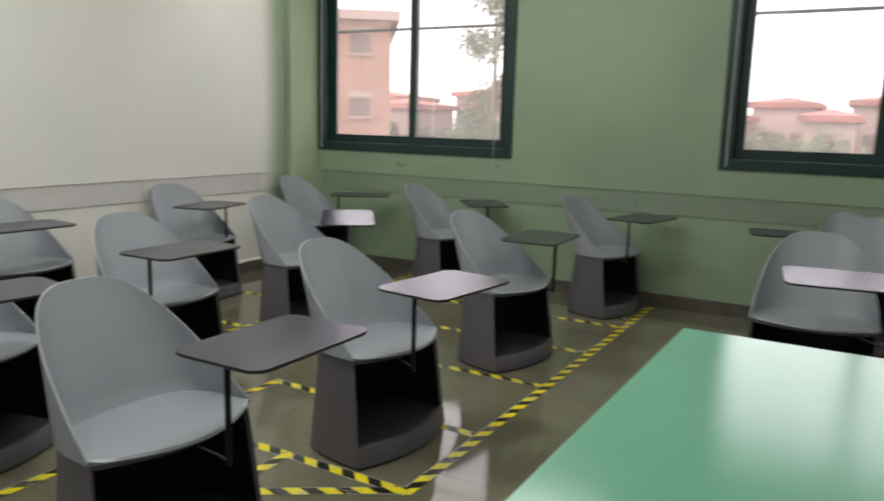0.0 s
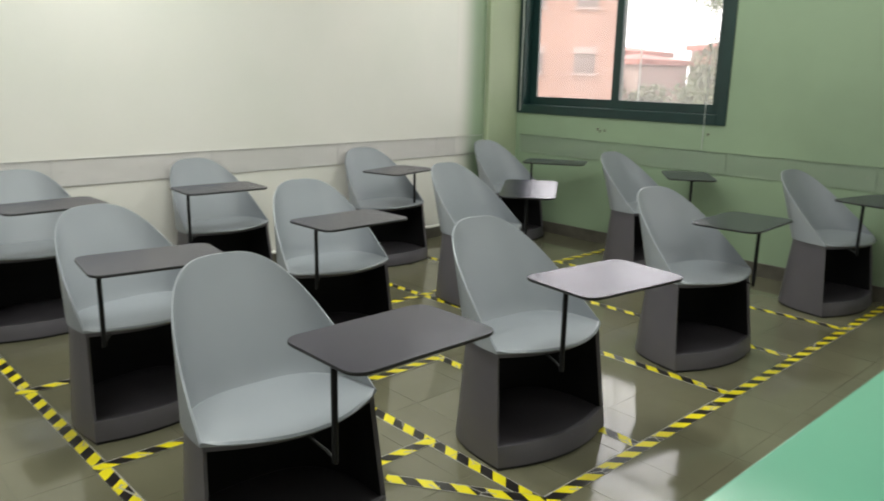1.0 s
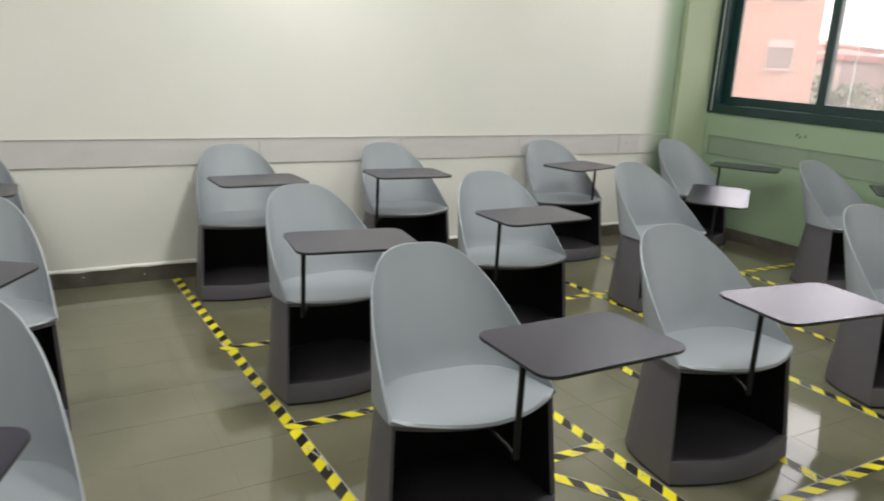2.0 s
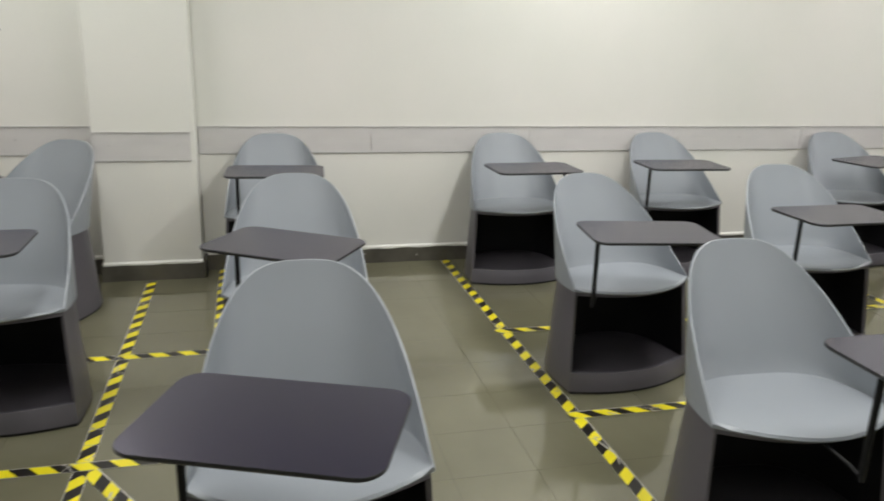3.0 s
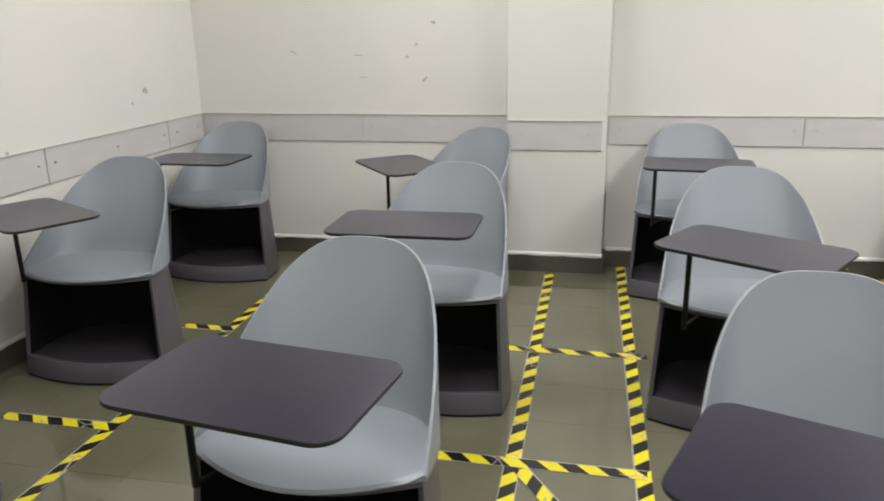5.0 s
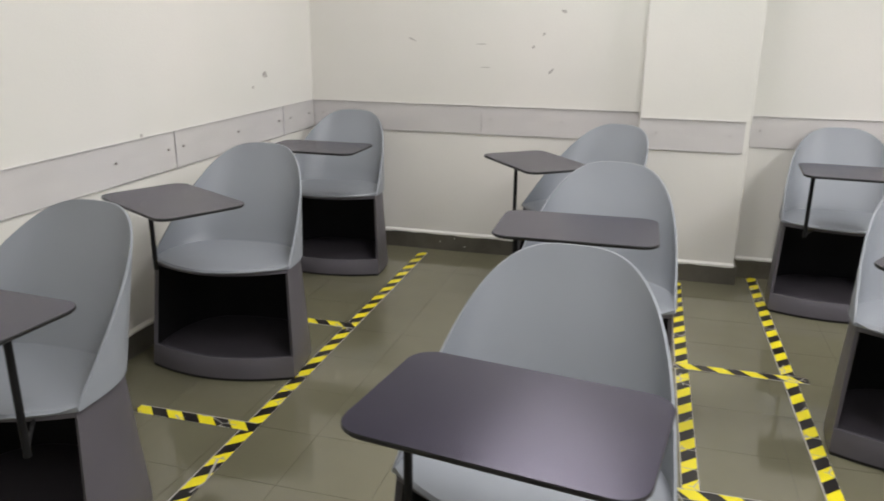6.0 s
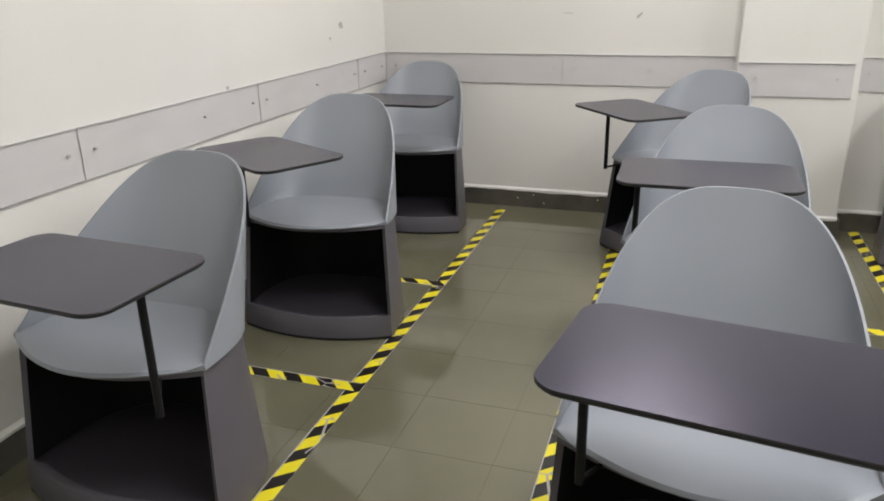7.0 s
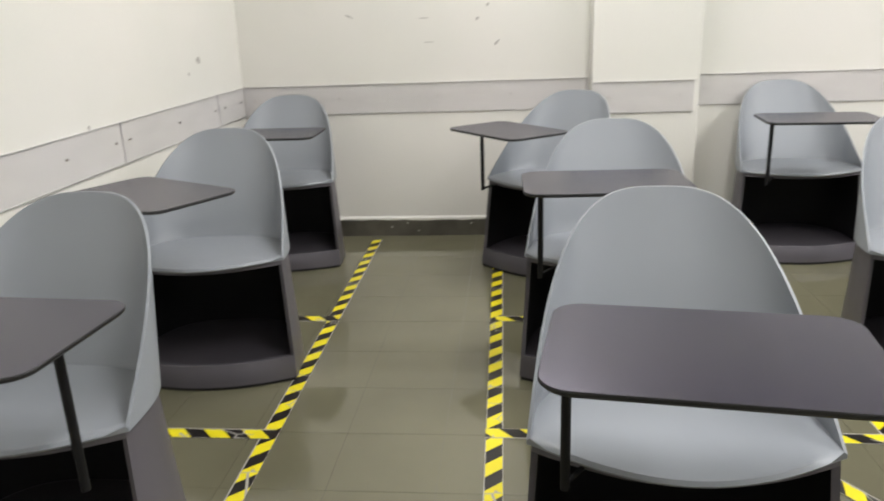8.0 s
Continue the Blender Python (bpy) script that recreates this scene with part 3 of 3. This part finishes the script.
for x, z in ((-3.53, 0.945), (-3.505, 0.93), (-3.46, 0.94), (-2.557, 0.97)):
    mark(pose(x, WY, z), 0.02, 0.026, M_dark, "small plug hole in the green wall", 30)

for y, z in ((-1.95, 0.052), (-1.86, 0.075), (-1.80, 0.03), (-1.50, 0.07), (0.62, 0.06), (0.95, 0.045)):
    mark(pose(WX + 0.014, y, z, 0, 0, 90), 0.011, 0.007, M_white, "white paint fleck on the stone skirting", 20)

# ---- ceiling lamps (unseen, assumed) ----
M_glow = bpy.data.materials.new("lamp_diffuser")
M_glow.use_nodes = True
M_glow.node_tree.nodes["Principled BSDF"].inputs["Emission Color"].default_value = (1.0, 0.96, 0.9, 1)
M_glow.node_tree.nodes["Principled BSDF"].inputs["Emission Strength"].default_value = 0.9
for lx, ly, _ in LAMPS:
    lamp = tagged(new("ceiling_lamp"), "unseen ceiling lamp, assumed white box with glowing diffuser", "lamp", group="ceiling lamps")
    lamp.location = (lx, ly, CZ)
    part("housing", box(bmesh.new(), -0.62, 0.62, -0.15, 0.15, -0.06, 0, 0.004), M_ceiling, lamp)
    part("diffuser", box(bmesh.new(), -0.6, 0.6, -0.13, 0.13, -0.075, -0.062, 0.003), M_glow, lamp)

# ---- outside ----
GZ = -6.0
tagged(new("ground", mesh_of("ground", box(bmesh.new(), -400, 400, 7, 900, GZ - 1, GZ), M_ground)), "dry ground and gardens outside the window", "ground", kind="structure")


def block_house(name, x0, x1, y0, y1, z1, wall, roof, label, rows, cols, overhang=0.6, hip=1.2):
    """A house with a hipped roof, and shuttered windows on the side that faces the classroom."""
    root = tagged(new(name), label, "building")
    part("wall", box(bmesh.new(), x0, x1, y0, y1, GZ, z1), wall, root)
    bm = bmesh.new()
    o = overhang
    box(bm, x0 - o, x1 + o, y0 - o, y1 + o, z1, z1 + 0.45)
    if hip:
        xm0, xm1, ym = x0 + (y1 - y0) / 2, x1 - (y1 - y0) / 2, (y0 + y1) / 2
        if xm1 < xm0:
            xm0 = xm1 = (x0 + x1) / 2
        lo = [bm.verts.new(p) for p in ((x0 - o, y0 - o, z1 + 0.45), (x1 + o, y0 - o, z1 + 0.45), (x1 + o, y1 + o, z1 + 0.45), (x0 - o, y1 + o, z1 + 0.45))]
        hi = [bm.verts.new((xm0, ym, z1 + 0.45 + hip)), bm.verts.new((xm1 + 0.01, ym, z1 + 0.45 + hip))]
        bm.faces.new((lo[0], lo[1], hi[1], hi[0]))
        bm.faces.new((lo[2], lo[3], hi[0], hi[1]))
        bm.faces.new((lo[1], lo[2], hi[1]))
        bm.faces.new((lo[3], lo[0], hi[0]))
    part("roof", bm, roof, root)
    for wx in cols:
        for wz in rows:
            w = part("window", box(bmesh.new(), wx - 0.52, wx + 0.52, y0 - 0.05, y0 + 0.02, wz, wz + 1.25), M_shutter, root)
            part("shutter_box", box(bmesh.new(), wx - 0.56, wx + 0.56, y0 - 0.09, y0 - 0.05, wz + 0.95, wz + 1.28), M_cornice, w)
            part("sill", box(bmesh.new(), wx - 0.62, wx + 0.62, y0 - 0.14, y0 - 0.05, wz - 0.1, wz), M_cornice, w)
    return root


flats = block_house("apartment_building", -13, 0, 0, 11, 6.25, M_pink, M_cornice, "salmon rendered apartment building with shuttered windows", (-4.8, -1.65, 1.49, 4.62), (-1.55, -4.1, -6.6, -9.2), 0.45, 0)
flats.matrix_world = pose(-21.76, 32.5, 0, 0, 0, 36)
HOUSES = [(-47, -41.2, 62, 3.3, "red roofed pale house far off"), (-41.5, -36.2, 57, 2.4, "low pale house with red roof"), (-36.5, -31.2, 66, 3.8, "tall pale house with red roof"),
          (-31.5, -27.2, 59, 2.5, "small pale pink house among trees"), (-27, -21.5, 70, 3.5, "pale pink house among trees"), (-19, -13.5, 66, 2.3, "low pale house far off"),
          (-13, -8.7, 57, 1.9, "low pinkish house with red roof"), (-9, -4.4, 66, 3.1, "pinkish house with red roof"), (-4.6, -1.3, 59, 2.0, "small pinkish house far off"),
          (-2, 3.2, 71, 3.5, "wide pinkish house far off"), (2.4, 6.6, 61, 2.5, "pale house behind bushes"), (6.4, 12, 68, 3.0, "pale house behind hedges")]
for hx0, hx1, hy, hz, lab in HOUSES:
    block_house("house", hx0, hx1, hy, hy + 8, hz, M_house, M_roof, lab, (-3.6, 0.2), [hx0 + 1.4 + 2.1 * k for k in range(int((hx1 - hx0 - 1.6) / 2.1) + 1)], 0.4, 0.55)


def clumps(bm, c, r, n, size, rng):
    for _ in range(n):
        while True:
            p = Vector([rng.uniform(-1, 1) for _ in range(3)])
            if 0.25 < p.length < 1:
                break
        p = Vector((p.x * r[0], p.y * r[1], p.z * r[2])) + Vector(c)
        e = Euler([rng.uniform(0, 6.3) for _ in range(3)]).to_matrix()
        k = size * rng.uniform(0.6, 1.3)
        vs = [bm.verts.new(p + e @ Vector(q) * k) for q in ((-1, 0, 0), (-0.2, 0.5, 0.15), (1, 0, 0), (-0.2, -0.5, 0.15))]
        bm.faces.new(vs)


def tree(x, y, z_top, lean, label):
    rng = random.Random(int(x * 10))
    root = tagged(new("tree"), label, "tree")
    bm = bmesh.new()
    cyl(bm, (x, y, GZ), (x + lean, y, z_top - 2.5), 0.22, 10, 0.09)
    cyl(bm, (x + lean, y, z_top - 2.5), (x + lean * 1.2, y, z_top), 0.09, 8, 0.02)
    spots = []
    for k in range(16):
        z = GZ + 3 + (z_top - GZ - 3.5) * k / 15
        a = rng.uniform(0, 6.3)
        L = (2.3 - 1.1 * k / 15) * rng.uniform(0.6, 1.1)
        q = (x + lean + L * math.cos(a), y + L * math.sin(a), z + L * 0.45)
        cyl(bm, (x + lean, y, z), q, 0.05, 6, 0.012)
        spots.append(q)
    part("trunk", bm, M_trunk, root)
    bm = bmesh.new()
    for q in spots:
        clumps(bm, q, (0.95, 0.95, 0.75), 520, 0.095, rng)
    clumps(bm, (x + lean * 1.2, y, z_top - 0.3), (0.5, 0.5, 0.8), 260, 0.095, rng)
    part("crown", bm, M_leaf, root)


tree(-14.75, 30.0, 6.6, 0.15, "thin leafy tree outside the window")


def hedge(x, y, r, label):
    rng = random.Random(int(x * 7 + y))
    root = tagged(new("bush"), label, "bush")
    bm = bmesh.new()
    for k in range(9):
        clumps(bm, (x + rng.uniform(-r, r), y + rng.uniform(-1, 1), rng.uniform(-3.6, 0.5)), (r * 0.5, 1, 1.3), 190, 0.24, rng)
    part("foliage", bm, M_leaf, root)
    t = bmesh.new()
    cyl(t, (x, y, GZ), (x, y, 0), 0.15, 8, 0.05)
    part("stem", t, M_trunk, root)


for hx, hy, hr in ((-36, 56, 4.0), (-30, 55, 3.5), (-26, 54, 3.2), (-22, 52, 3), (-4.5, 50, 2.4), (-1.5, 48, 2.6), (3.0, 50, 2.2), (-8.5, 53, 2.0)):
    hedge(hx, hy, hr, "loose green bush before the far houses")

# ---- floor tapes ----


def tape(x0, y0, x1, y1, z):
    d = Vector((x1 - x0, y1 - y0))
    L = d.length
    bm = bmesh.new()
    n = max(2, int(L / 0.06))
    rows = []
    ph = random.uniform(0, 9)
    for i in range(n + 1):
        s = L * i / n
        w = 0.002 * math.sin(ph + s * 1.3)
        rows.append([bm.verts.new((s, e * 0.026 + w, z)) for e in (-1, 1)])
    for a, b in zip(rows, rows[1:]):
        bm.faces.new((a[0], b[0], b[1], a[1]))
    ext = bmesh.ops.extrude_face_region(bm, geom=bm.faces[:])
    for v in ext["geom"]:
        if isinstance(v, bmesh.types.BMVert):
            v.co.z += 0.0006
    ob = new("floor_tape", mesh_of("floor_tape", bm, M_tape))
    ob.matrix_world = pose(x0, y0, 0, 0, 0, math.degrees(math.atan2(d.y, d.x)))
    return tagged(ob, "yellow and black striped hazard tape on the floor", "tape", group="floor marking tapes")


TAPES_X = [(-4.37, -2.027, -0.9, -1.978), (-4.3, -1.352, -0.9, -1.302), (-4.26, -0.612, -0.9, -0.578), (-4.45, -0.229, -0.9, -0.166), (-4.45, 1.13, -0.9, 1.172),
           (-3.4, 2.165, -1.21, 2.155), (-2.42, 2.775, -1.2, 2.735), (-3.6, 3.41, -1.2, 3.468), (-4.05, 4.11, -1.2, 4.14), (-3.26, 4.78, -1.2, 4.82), (-3.24, 1.81, -2.38, 1.805)]
TAPES_Y = [(-3.237, -2.24, -1.99), (-3.237, -1.34, -0.14), (-2.338, -2.44, -1.99), (-2.366, -1.35, -0.18),
           (-3.25, 1.10, 5.46), (-2.395, 1.13, 2.79), (-1.78, 1.87, 2.17), (-1.215, 2.13, 5.54)]
for xa, ya, xb, yb in TAPES_X:
    tape(xa, ya, xb, yb, 0.0004)
for x, a, b in TAPES_Y:
    tape(x, a, x, b, 0.0012)
tape(-2.33, -0.565, -1.75, -0.17, 0.002)
tape(-1.68, 1.86, -1.22, 2.17, 0.002)

# ---- floor tiles ----
TSX, TSY = 0.285, 0.2936


def tile_mesh():
    bm = bmesh.new()
    hx, hy = TSX / 2 - 0.0006, TSY / 2 - 0.0006
    lo = [bm.verts.new((sx * hx, sy * hy, -0.006)) for sx, sy in ((-1, -1), (1, -1), (1, 1), (-1, 1))]
    hi = [bm.verts.new((sx * hx, sy * hy, 0)) for sx, sy in ((-1, -1), (1, -1), (1, 1), (-1, 1))]
    for i in range(4):
        bm.faces.new((lo[i], lo[(i + 1) % 4], hi[(i + 1) % 4], hi[i]))
    bm.faces.new(hi)
    return mesh_of("floor_tile", bm, M_tile)


TILE = tile_mesh()
X0, Y0 = -2.355 - TSX / 2, 0.585 + TSY / 2   # beside one joint crossing
rest = bmesh.new()
for i in range(-9, 20):
    for j in range(-13, 19):
        x, y = X0 + i * TSX, Y0 + j * TSY
        if -3.9 < x < -0.75 and -2.4 < y < 2.6:
            t = new("floor_tile", TILE)
            t.parent = floor
            t.location = (x, y, 0)
        else:
            xa, xb = max(x - TSX / 2, WX), min(x + TSX / 2, FX)
            ya, yb = max(y - TSY / 2, LY), min(y + TSY / 2, WY)
            if xb - xa > 0.01 and yb - ya > 0.01:
                box(rest, xa + 0.0006, xb - 0.0006, ya + 0.0006, yb - 0.0006, -0.006, 0)
r = part("outer_tiles", rest, M_tile, floor)
tagged(r, kind="stuff")
